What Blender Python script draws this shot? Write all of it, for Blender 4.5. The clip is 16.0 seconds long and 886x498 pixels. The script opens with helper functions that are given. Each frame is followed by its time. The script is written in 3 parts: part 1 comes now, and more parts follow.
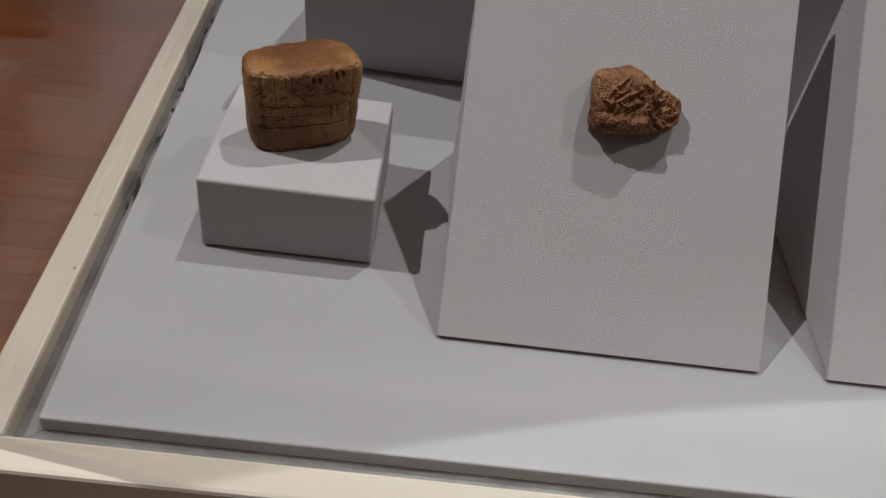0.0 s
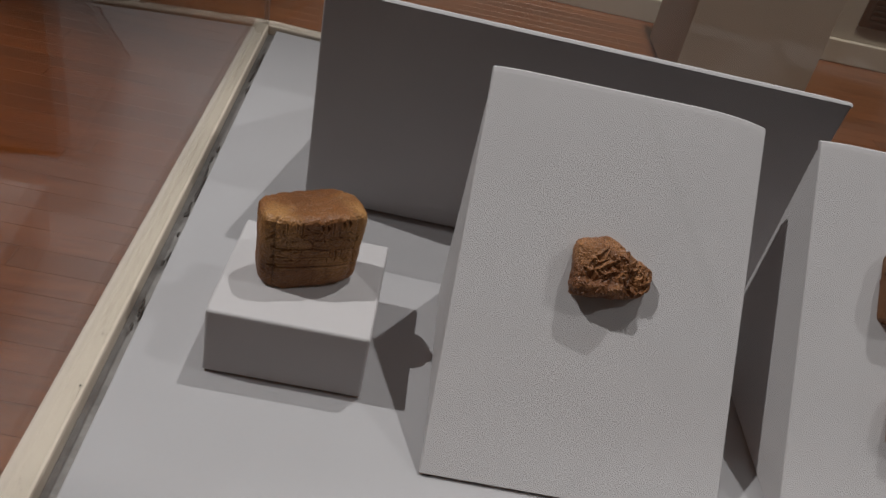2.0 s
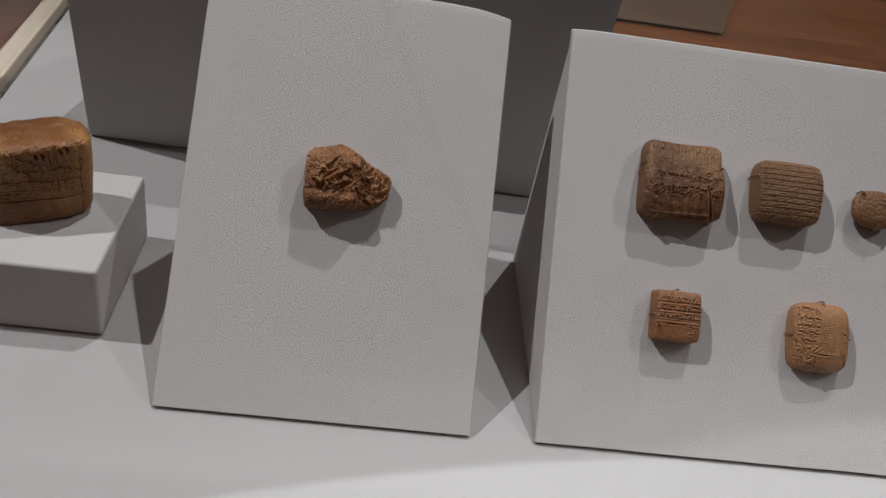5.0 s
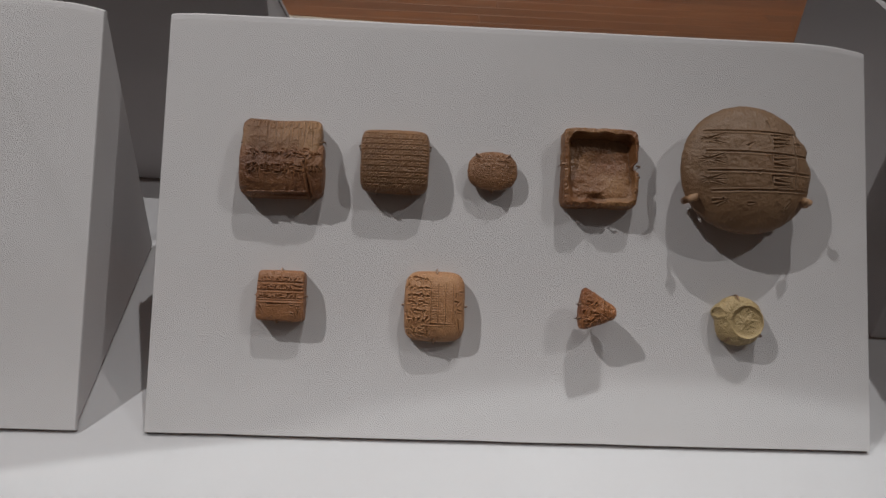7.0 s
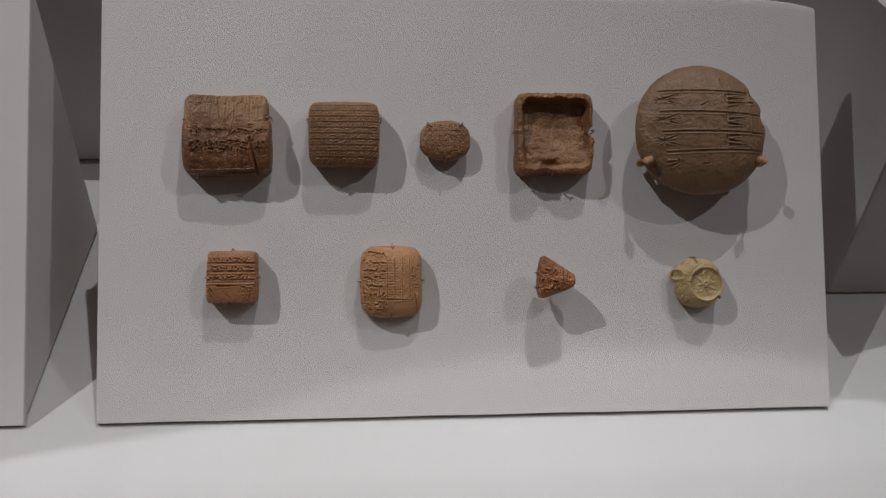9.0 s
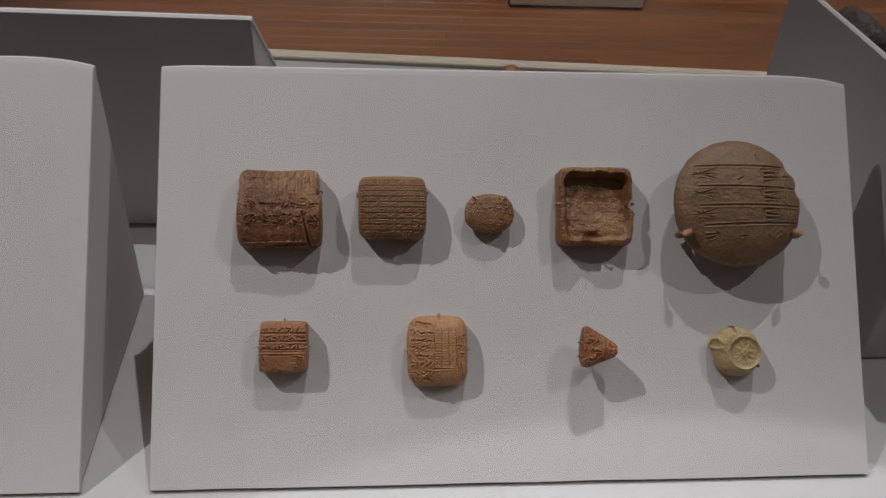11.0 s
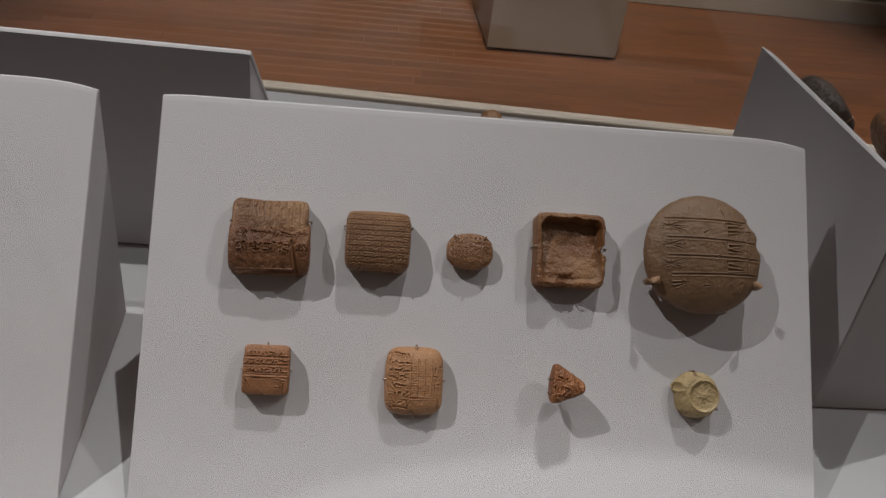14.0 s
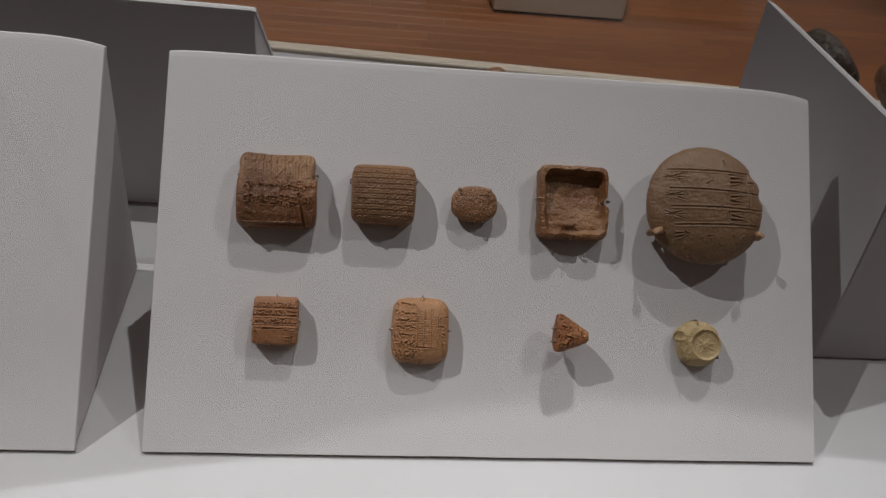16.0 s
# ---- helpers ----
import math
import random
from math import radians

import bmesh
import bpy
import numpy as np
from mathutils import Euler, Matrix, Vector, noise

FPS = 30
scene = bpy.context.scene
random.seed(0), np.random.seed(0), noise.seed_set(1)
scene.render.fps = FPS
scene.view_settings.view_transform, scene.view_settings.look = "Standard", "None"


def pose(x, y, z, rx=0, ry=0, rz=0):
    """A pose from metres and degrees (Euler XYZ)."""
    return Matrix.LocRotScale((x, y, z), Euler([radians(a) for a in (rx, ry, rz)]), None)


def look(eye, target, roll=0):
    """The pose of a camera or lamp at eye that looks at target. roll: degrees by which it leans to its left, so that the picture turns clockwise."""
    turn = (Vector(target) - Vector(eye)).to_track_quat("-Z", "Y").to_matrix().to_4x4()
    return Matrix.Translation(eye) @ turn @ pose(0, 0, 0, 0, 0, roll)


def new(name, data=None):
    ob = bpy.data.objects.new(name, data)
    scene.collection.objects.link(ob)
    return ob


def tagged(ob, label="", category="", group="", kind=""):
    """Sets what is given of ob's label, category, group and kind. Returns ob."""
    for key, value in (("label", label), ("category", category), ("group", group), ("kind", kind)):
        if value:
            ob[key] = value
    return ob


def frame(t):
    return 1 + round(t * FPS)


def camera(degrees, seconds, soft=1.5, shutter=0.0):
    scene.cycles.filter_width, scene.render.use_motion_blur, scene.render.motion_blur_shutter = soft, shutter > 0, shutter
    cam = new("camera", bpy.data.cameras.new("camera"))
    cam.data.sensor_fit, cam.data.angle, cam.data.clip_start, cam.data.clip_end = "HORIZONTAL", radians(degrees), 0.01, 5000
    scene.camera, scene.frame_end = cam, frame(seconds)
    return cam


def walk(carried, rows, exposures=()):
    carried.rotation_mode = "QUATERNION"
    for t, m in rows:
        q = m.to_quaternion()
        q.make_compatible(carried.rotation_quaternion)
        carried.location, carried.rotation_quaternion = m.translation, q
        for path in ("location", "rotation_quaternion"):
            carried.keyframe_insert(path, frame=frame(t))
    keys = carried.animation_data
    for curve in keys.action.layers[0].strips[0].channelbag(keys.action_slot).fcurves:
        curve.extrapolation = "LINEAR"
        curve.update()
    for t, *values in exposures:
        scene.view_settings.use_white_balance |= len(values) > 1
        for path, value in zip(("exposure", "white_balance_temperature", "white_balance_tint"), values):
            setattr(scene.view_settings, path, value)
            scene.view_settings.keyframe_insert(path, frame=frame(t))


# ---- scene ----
cam = camera(54.1, 16.0)
PATH = [
    (0, (-0.298, -0.419, 1.344), (-0.241, 1.094, 0.037), 8.1),
    (0.5, (-0.317, -0.422, 1.355), (-0.312, 1.141, 0.106), 8.1),
    (1, (-0.31, -0.422, 1.363), (-0.288, 1.194, 0.186), 9.0),
    (1.5, (-0.315, -0.419, 1.37), (-0.244, 1.224, 0.232), 10.5),
    (2, (-0.333, -0.448, 1.396), (-0.208, 1.221, 0.301), 13.5),
    (2.5, (-0.317, -0.447, 1.393), (-0.148, 1.227, 0.312), 15.1),
    (3, (-0.298, -0.435, 1.384), (-0.072, 1.209, 0.269), 15.5),
    (3.2, (-0.301, -0.437, 1.379), (-0.074, 1.197, 0.248), 15.4),
    (5.3, (-0.092, -0.43, 1.385), (0.114, 1.169, 0.201), 10.1),
    (5.5, (-0.051, -0.428, 1.403), (0.165, 1.159, 0.204), 9.9),
    (6, (0.059, -0.44, 1.436), (0.247, 1.173, 0.269), 8.5),
    (6.5, (0.137, -0.453, 1.433), (0.263, 1.172, 0.274), 7.7),
    (7, (0.185, -0.434, 1.408), (0.28, 1.163, 0.208), 4.2),
    (7.5, (0.185, -0.415, 1.4), (0.309, 1.167, 0.183), 3.2),
    (8, (0.192, -0.408, 1.401), (0.323, 1.138, 0.139), 2.7),
    (8.5, (0.193, -0.412, 1.402), (0.374, 1.126, 0.136), 3.4),
    (9, (0.19, -0.421, 1.402), (0.376, 1.127, 0.15), 4.0),
    (9.5, (0.19, -0.416, 1.403), (0.375, 1.147, 0.17), 3.7),
    (10, (0.171, -0.413, 1.418), (0.322, 1.167, 0.201), 2.1),
    (12.5, (0.157, -0.434, 1.432), (0.376, 1.197, 0.296), 6.9),
    (13, (0.157, -0.433, 1.432), (0.389, 1.198, 0.298), 7.1),
    (13.5, (0.142, -0.437, 1.441), (0.381, 1.204, 0.323), 7.6),
    (14, (0.142, -0.445, 1.447), (0.394, 1.203, 0.342), 8.1),
    (14.5, (0.155, -0.455, 1.442), (0.417, 1.176, 0.315), 8.5),
    (15, (0.161, -0.457, 1.444), (0.415, 1.158, 0.291), 7.7),
    (15.5, (0.155, -0.454, 1.445), (0.4, 1.16, 0.289), 7.2),
    (16, (0.144, -0.46, 1.443), (0.381, 1.146, 0.274), 7.5),
]
walk(cam, [(t, look(eye, target, roll)) for t, eye, target, roll in PATH],
     exposures=[(0.0, -0.22), (1.5, -0.20), (2.5, -0.03), (5.5, -0.05), (9.0, -0.07), (12.5, 0.0), (14.2, 0.03), (15.3, -0.06), (16.0, -0.06)])

# ---- world and lamps ----
DECK = 0.90
world = bpy.data.worlds.new("gallery_air")
world.use_nodes = True
world.node_tree.nodes["Background"].inputs["Color"].default_value = (1.0, 0.9, 0.82, 1)
world.node_tree.nodes["Background"].inputs["Strength"].default_value = 0.004
scene.world = world
scene.view_settings.exposure = 0.0
CENTRE = Vector((0.15, 0.12, 1.0))


def spot(name, toward, distance, watts, colour, radius, cone=40, blend=0.5, target=None):
    data = bpy.data.lights.new(name, "SPOT")
    data.energy, data.color, data.shadow_soft_size = watts, colour, radius
    data.spot_size, data.spot_blend = radians(cone), blend
    aim = Vector(target) if target else CENTRE
    ob = new(name, data)
    ob.matrix_world = look(CENTRE + Vector(toward).normalized() * distance, aim)
    return ob


WARM = (1.0, 0.978, 0.99)
spot("spotlight_key", (-0.69, 0.05, 1.0), 8.0, 1950, WARM, 0.03, 14.5, 0.8, (-0.36, 0.03, 1.0))
spot("spotlight_back", (0.15, 0.31, 1.0), 7.0, 1010, WARM, 0.045, 21, 0.25)
spot("spotlight_side", (0.72, -0.10, 1.0), 7.5, 520, WARM, 0.05, 20, 0.25)
# one lamp whose beam ends along the front of the deck
spot("spotlight_front", (0.02, -0.36, 0.93), 7.4, 520, (0.95, 0.98, 1.0), 0.05, 31.5, 0.03, (0.30, -1.96, 0.9))
# a lamp behind the case whose beam is cut off in a line over the foot of the wide stand
spot("spotlight_cut", (0.10, 0.30, 0.93), 7.2, 1180, (0.95, 0.98, 1.0), 0.004, 32, 0.004, (0.325, -2.42, 0.9))
# unseen fill lamps, added to brighten and warm the open floor
spot("floor_fill_far", (0.08, 0.22, 0.97), 8.3, 2300, (1.0, 0.88, 0.76), 0.25, 32, 0.5, (0.9, 3.2, 0.0))
spot("floor_fill_west", (-0.30, 0.10, 0.95), 8.2, 2250, (1.0, 0.68, 0.42), 0.25, 24, 0.5, (-2.35, 1.2, 0.0))


# ---- materials ----
def base_material(name, colour, rough, metal=0.0):
    m = bpy.data.materials.new(name)
    m.use_nodes = True
    nt = m.node_tree
    b = nt.nodes["Principled BSDF"]
    b.inputs["Base Color"].default_value = (*colour, 1)
    b.inputs["Roughness"].default_value = rough
    b.inputs["Metallic"].default_value = metal
    return m, nt, b


def mottled(name, dark, light, rough, scales, bump=0.3, bump_dist=0.001, metal=0.0, third=None, detail=6, spots=0.0):
    """Two noises mixed into one colour, with fine relief."""
    m, nt, b = base_material(name, light, rough, metal)
    tc = nt.nodes.new("ShaderNodeTexCoord")
    n1 = nt.nodes.new("ShaderNodeTexNoise")
    n1.inputs["Scale"].default_value, n1.inputs["Detail"].default_value = scales[0], 4
    n2 = nt.nodes.new("ShaderNodeTexNoise")
    n2.inputs["Scale"].default_value, n2.inputs["Detail"].default_value = scales[1], detail
    for n in (n1, n2):
        nt.links.new(tc.outputs["Object"], n.inputs["Vector"])
    ramp = nt.nodes.new("ShaderNodeValToRGB")
    ramp.color_ramp.elements[0].position, ramp.color_ramp.elements[1].position = 0.32, 0.68
    ramp.color_ramp.elements[0].color, ramp.color_ramp.elements[1].color = (*dark, 1), (*light, 1)
    mixn = nt.nodes.new("ShaderNodeMath")
    mixn.operation = "MULTIPLY_ADD"
    mixn.inputs[1].default_value = 0.35
    sub = nt.nodes.new("ShaderNodeMath")
    sub.operation = "MULTIPLY"
    sub.inputs[1].default_value = 0.65
    nt.links.new(n1.outputs["Fac"], sub.inputs[0])
    nt.links.new(n2.outputs["Fac"], mixn.inputs[0])
    nt.links.new(sub.outputs[0], mixn.inputs[2])
    nt.links.new(mixn.outputs[0], ramp.inputs["Fac"])
    out = ramp.outputs["Color"]
    if third:
        n3 = nt.nodes.new("ShaderNodeTexNoise")
        n3.inputs["Scale"].default_value, n3.inputs["Detail"].default_value = scales[0] * 0.7, 3
        off = nt.nodes.new("ShaderNodeVectorMath")
        off.inputs[1].default_value = (3.1, 7.7, 1.3)
        nt.links.new(tc.outputs["Object"], off.inputs[0])
        nt.links.new(off.outputs[0], n3.inputs["Vector"])
        r3 = nt.nodes.new("ShaderNodeValToRGB")
        r3.color_ramp.elements[0].position, r3.color_ramp.elements[1].position = 0.5, 0.72
        nt.links.new(n3.outputs["Fac"], r3.inputs["Fac"])
        mx = nt.nodes.new("ShaderNodeMix")
        mx.data_type = "RGBA"
        mx.inputs["B"].default_value = (*third, 1)
        nt.links.new(r3.outputs["Color"], mx.inputs["Factor"])
        nt.links.new(out, mx.inputs["A"])
        out = mx.outputs["Result"]
    nt.links.new(out, b.inputs["Base Color"])
    bp = nt.nodes.new("ShaderNodeBump")
    bp.inputs["Strength"].default_value, bp.inputs["Distance"].default_value = bump, bump_dist
    nt.links.new(n2.outputs["Fac"], bp.inputs["Height"])
    nt.links.new(bp.outputs["Normal"], b.inputs["Normal"])
    return m


COVER = mottled("grey_white_paper_cover", (0.41, 0.392, 0.393), (0.435, 0.416, 0.418), 0.75, (5, 22), 0.0, 0.0002, detail=1)
DECKING = mottled("white_painted_deck", (0.315, 0.306, 0.311), (0.335, 0.327, 0.333), 0.55, (4, 18), 0.0, 0.0002, detail=1)
CREAM = mottled("cream_painted_wood", (0.60, 0.515, 0.420), (0.615, 0.53, 0.435), 0.5, (7, 40), 0.03, 0.0003)
SEALANT = mottled("dirty_grey_sealant", (0.085, 0.080, 0.076), (0.20, 0.19, 0.18), 0.6, (30, 260), 0.4, 0.001)
GRIME_AND_GAP = mottled("black_caulk_and_gap_shade", (0.015, 0.014, 0.013), (0.05, 0.045, 0.04), 0.7, (60, 400), 0.5, 0.001)
WALLPAINT = mottled("warm_grey_wall_paint", (0.42, 0.38, 0.33), (0.48, 0.44, 0.39), 0.7, (2, 60), 0.1, 0.001)
PLINTHPAINT = mottled("warm_white_plinth_paint", (0.50, 0.47, 0.42), (0.56, 0.53, 0.48), 0.6, (3, 80), 0.1, 0.001)
CEILING = mottled("white_ceiling_paint", (0.5, 0.48, 0.45), (0.55, 0.53, 0.5), 0.8, (2, 50), 0.1, 0.001)
METAL = mottled("brown_coated_wire", (0.12, 0.07, 0.04), (0.22, 0.13, 0.08), 0.45, (80, 600), 0.2, 0.0003, metal=0.6)


def clay(name, dark, light, third=None, scale=40, bump=0.5, rough=0.42):
    m = mottled(name, dark, light, rough, (scale, scale * 24), bump, 0.0013, third=third, detail=10)
    nt = m.node_tree
    nt.nodes["Principled BSDF"].inputs["Specular IOR Level"].default_value = 0.32
    tc, old = nt.nodes["Texture Coordinate"], nt.nodes["Bump"]
    pits = nt.nodes.new("ShaderNodeTexNoise")
    pits.inputs["Scale"].default_value, pits.inputs["Detail"].default_value = scale * 7, 6
    pits.inputs["Roughness"].default_value = 0.65
    nt.links.new(tc.outputs["Object"], pits.inputs["Vector"])
    bp = nt.nodes.new("ShaderNodeBump")
    bp.inputs["Strength"].default_value, bp.inputs["Distance"].default_value = bump * 0.5, 0.0025
    nt.links.new(pits.outputs["Fac"], bp.inputs["Height"])
    nt.links.new(bp.outputs["Normal"], old.inputs["Normal"])
    # ridges paler, glints painted into the colour along with wear; hollows darkened
    body = nt.nodes["Principled BSDF"]
    colour = body.inputs["Base Color"].links[0].from_socket
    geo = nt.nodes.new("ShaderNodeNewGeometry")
    glint_wear = nt.nodes.new("ShaderNodeMapRange")
    glint_wear.inputs["From Min"].default_value, glint_wear.inputs["From Max"].default_value = 0.44, 0.58
    glint_wear.inputs["To Min"].default_value, glint_wear.inputs["To Max"].default_value = 0.55, 1.65
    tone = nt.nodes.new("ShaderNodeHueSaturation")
    nt.links.new(geo.outputs["Pointiness"], glint_wear.inputs["Value"])
    nt.links.new(glint_wear.outputs["Result"], tone.inputs["Value"])
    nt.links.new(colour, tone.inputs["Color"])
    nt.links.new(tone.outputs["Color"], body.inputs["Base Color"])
    return m


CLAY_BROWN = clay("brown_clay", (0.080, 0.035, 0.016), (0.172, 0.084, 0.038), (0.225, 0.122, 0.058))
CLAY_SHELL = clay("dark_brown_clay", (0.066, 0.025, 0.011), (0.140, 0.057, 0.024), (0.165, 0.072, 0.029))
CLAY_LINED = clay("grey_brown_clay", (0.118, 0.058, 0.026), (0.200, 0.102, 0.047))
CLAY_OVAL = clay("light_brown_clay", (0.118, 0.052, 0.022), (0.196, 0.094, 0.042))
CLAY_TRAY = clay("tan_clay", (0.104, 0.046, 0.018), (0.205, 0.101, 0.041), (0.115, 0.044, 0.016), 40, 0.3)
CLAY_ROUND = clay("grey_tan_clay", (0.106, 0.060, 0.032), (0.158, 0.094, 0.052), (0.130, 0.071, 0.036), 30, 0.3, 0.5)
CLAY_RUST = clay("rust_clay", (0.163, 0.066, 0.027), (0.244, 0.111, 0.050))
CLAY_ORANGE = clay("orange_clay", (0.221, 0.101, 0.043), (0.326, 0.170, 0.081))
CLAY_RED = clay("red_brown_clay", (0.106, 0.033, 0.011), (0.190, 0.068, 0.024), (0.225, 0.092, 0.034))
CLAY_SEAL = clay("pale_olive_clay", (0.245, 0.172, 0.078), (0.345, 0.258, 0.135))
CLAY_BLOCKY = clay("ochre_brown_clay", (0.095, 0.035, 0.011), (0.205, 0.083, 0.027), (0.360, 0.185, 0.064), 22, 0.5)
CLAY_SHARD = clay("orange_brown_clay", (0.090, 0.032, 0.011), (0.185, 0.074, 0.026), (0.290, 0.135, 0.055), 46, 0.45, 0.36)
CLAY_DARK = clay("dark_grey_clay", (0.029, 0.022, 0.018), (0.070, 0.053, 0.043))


def glass_material():
    m = bpy.data.materials.new("case_glass")
    m.use_nodes = True
    nt = m.node_tree
    nt.nodes.clear()
    out = nt.nodes.new("ShaderNodeOutputMaterial")
    clear = nt.nodes.new("ShaderNodeBsdfTransparent")
    clear.inputs["Color"].default_value = (0.985, 0.99, 0.985, 1)
    gloss = nt.nodes.new("ShaderNodeBsdfGlossy")
    gloss.inputs["Roughness"].default_value = 0.015
    facing = nt.nodes.new("ShaderNodeLayerWeight")
    facing.inputs["Blend"].default_value = 0.5
    power = nt.nodes.new("ShaderNodeMath")
    power.operation = "POWER"
    power.inputs[1].default_value = 5.0
    fres = nt.nodes.new("ShaderNodeMath")
    fres.operation = "MULTIPLY_ADD"
    fres.inputs[1].default_value, fres.inputs[2].default_value = 0.65, 0.04
    nt.links.new(facing.outputs["Facing"], power.inputs[0])
    nt.links.new(power.outputs[0], fres.inputs[0])
    mix = nt.nodes.new("ShaderNodeMixShader")
    nt.links.new(fres.outputs[0], mix.inputs[0])
    nt.links.new(clear.outputs[0], mix.inputs[1])
    nt.links.new(gloss.outputs[0], mix.inputs[2])
    nt.links.new(mix.outputs[0], out.inputs["Surface"])
    return m


GLASS = glass_material()
GLASS_EDGE = bpy.data.materials.new("cloudy_glass_joint")
GLASS_EDGE.use_nodes = True
_nt = GLASS_EDGE.node_tree
_mix, _clear = _nt.nodes.new("ShaderNodeMixShader"), _nt.nodes.new("ShaderNodeBsdfTransparent")
_body = _nt.nodes["Principled BSDF"]
_body.inputs["Base Color"].default_value, _body.inputs["Roughness"].default_value = (0.5, 0.44, 0.44, 1), 0.3
_mix.inputs[0].default_value = 0.4
_nt.links.new(_clear.outputs[0], _mix.inputs[1])
_nt.links.new(_body.outputs[0], _mix.inputs[2])
_nt.links.new(_mix.outputs[0], _nt.nodes["Material Output"].inputs["Surface"])


def wood_material():
    m, nt, b = base_material("oiled_oak_plank", (0.2, 0.09, 0.04), 0.38)
    tc = nt.nodes.new("ShaderNodeTexCoord")
    info = nt.nodes.new("ShaderNodeObjectInfo")
    geo = nt.nodes.new("ShaderNodeNewGeometry")
    add = nt.nodes.new("ShaderNodeMath")
    nt.links.new(info.outputs["Random"], add.inputs[0])
    nt.links.new(geo.outputs["Random Per Island"], add.inputs[1])
    shift = nt.nodes.new("ShaderNodeVectorMath")
    shift.operation = "MULTIPLY_ADD"
    shift.inputs[1].default_value = (1.0, 14.0, 14.0)
    comb = nt.nodes.new("ShaderNodeCombineXYZ")
    mul = nt.nodes.new("ShaderNodeMath")
    mul.operation = "MULTIPLY"
    mul.inputs[1].default_value = 37.0
    nt.links.new(add.outputs[0], mul.inputs[0])
    for k in range(3):
        nt.links.new(mul.outputs[0], comb.inputs[k])
    nt.links.new(tc.outputs["Object"], shift.inputs[0])
    nt.links.new(comb.outputs[0], shift.inputs[2])
    grain = nt.nodes.new("ShaderNodeTexNoise")
    grain.inputs["Scale"].default_value, grain.inputs["Detail"].default_value = 5.0, 8
    nt.links.new(shift.outputs[0], grain.inputs["Vector"])
    ramp = nt.nodes.new("ShaderNodeValToRGB")
    ramp.color_ramp.elements[0].position, ramp.color_ramp.elements[1].position = 0.3, 0.72
    ramp.color_ramp.elements[0].color, ramp.color_ramp.elements[1].color = (0.145, 0.054, 0.021, 1), (0.245, 0.098, 0.038, 1)
    nt.links.new(grain.outputs["Fac"], ramp.inputs["Fac"])
    tone = nt.nodes.new("ShaderNodeHueSaturation")
    rng = nt.nodes.new("ShaderNodeMapRange")
    rng.inputs["To Min"].default_value, rng.inputs["To Max"].default_value = 0.82, 1.15
    frac = nt.nodes.new("ShaderNodeMath")
    frac.operation = "FRACT"
    nt.links.new(mul.outputs[0], frac.inputs[0])
    nt.links.new(frac.outputs[0], rng.inputs["Value"])
    nt.links.new(rng.outputs[0], tone.inputs["Value"])
    nt.links.new(ramp.outputs["Color"], tone.inputs["Color"])
    nt.links.new(tone.outputs["Color"], b.inputs["Base Color"])
    bp = nt.nodes.new("ShaderNodeBump")
    bp.inputs["Strength"].default_value, bp.inputs["Distance"].default_value = 0.2, 0.001
    nt.links.new(grain.outputs["Fac"], bp.inputs["Height"])
    nt.links.new(bp.outputs["Normal"], b.inputs["Normal"])
    return m


OAK = wood_material()


# ---- mesh helpers ----
def mesh_of(name, bm, material, smooth=False):
    me = bpy.data.meshes.new(name)
    bm.normal_update()
    bm.to_mesh(me)
    bm.free()
    me.materials.append(material)
    if smooth:
        for p in me.polygons:
            p.use_smooth = True
    return me


def part(name, bm, material, parent=None, label="", smooth=False):
    """Links a bmesh as one mesh object, under a thing if one is given."""
    ob = new(name, mesh_of(name, bm, material, smooth))
    if parent is not None:
        ob.parent = parent
    if label:
        tagged(ob, label)
    return ob


def prism(outline, axis_from, axis_to, to_world):
    """A closed prism over a 2D outline; to_world(a, b, c) with c along the axis."""
    bm = bmesh.new()
    low = [bm.verts.new(to_world(a, b, axis_from)) for a, b in outline]
    high = [bm.verts.new(to_world(a, b, axis_to)) for a, b in outline]
    k = len(outline)
    bm.faces.new(low)
    bm.faces.new(high[::-1])
    for i in range(k):
        bm.faces.new((low[i], high[i], high[(i + 1) % k], low[(i + 1) % k]))
    bmesh.ops.recalc_face_normals(bm, faces=bm.faces)
    return bm


def bevelled(bm, width, segments=3):
    bmesh.ops.bevel(bm, geom=list(bm.edges), offset=width, segments=segments, affect="EDGES", profile=0.5)
    return bm


def slab(corners, low, high, bevel=0.002):
    """A flat slab over a ground outline."""
    return bevelled(prism(corners, low, high, lambda a, b, c: (a, b, c)), bevel, 2)


def box(x0, x1, y0, y1, z0, z1, bevel=0.002):
    return slab([(x0, y0), (x1, y0), (x1, y1), (x0, y1)], z0, z1, bevel)


# ---- the case: deck, rails, channel, glass, carcass ----
FL, FR, BR, BL = (-0.514, -0.103), (1.20, -0.095), (1.20, 0.685), (-0.560, 0.806)


def spread(by):
    """The deck's outline pushed outward."""
    return [(FL[0] - by, FL[1] - by), (FR[0] + by, FR[1] - by), (BR[0] + by, BR[1] + by), (BL[0] - by, BL[1] + by)]


deck = part("display_deck", slab(spread(0), DECK - 0.012, DECK, 0.0015), DECKING)
tagged(deck, "white painted display deck inside the glass case", "display deck", kind="structure")
CH, RAIL = 0.0145, 0.039
inner, mid, outer = spread(-0.004), spread(CH), spread(RAIL)


def strip_between(a, b, i, low, high, bevel):
    j = (i + 1) % 4
    return slab([a[i], a[j], b[j], b[i]], low, high, bevel)


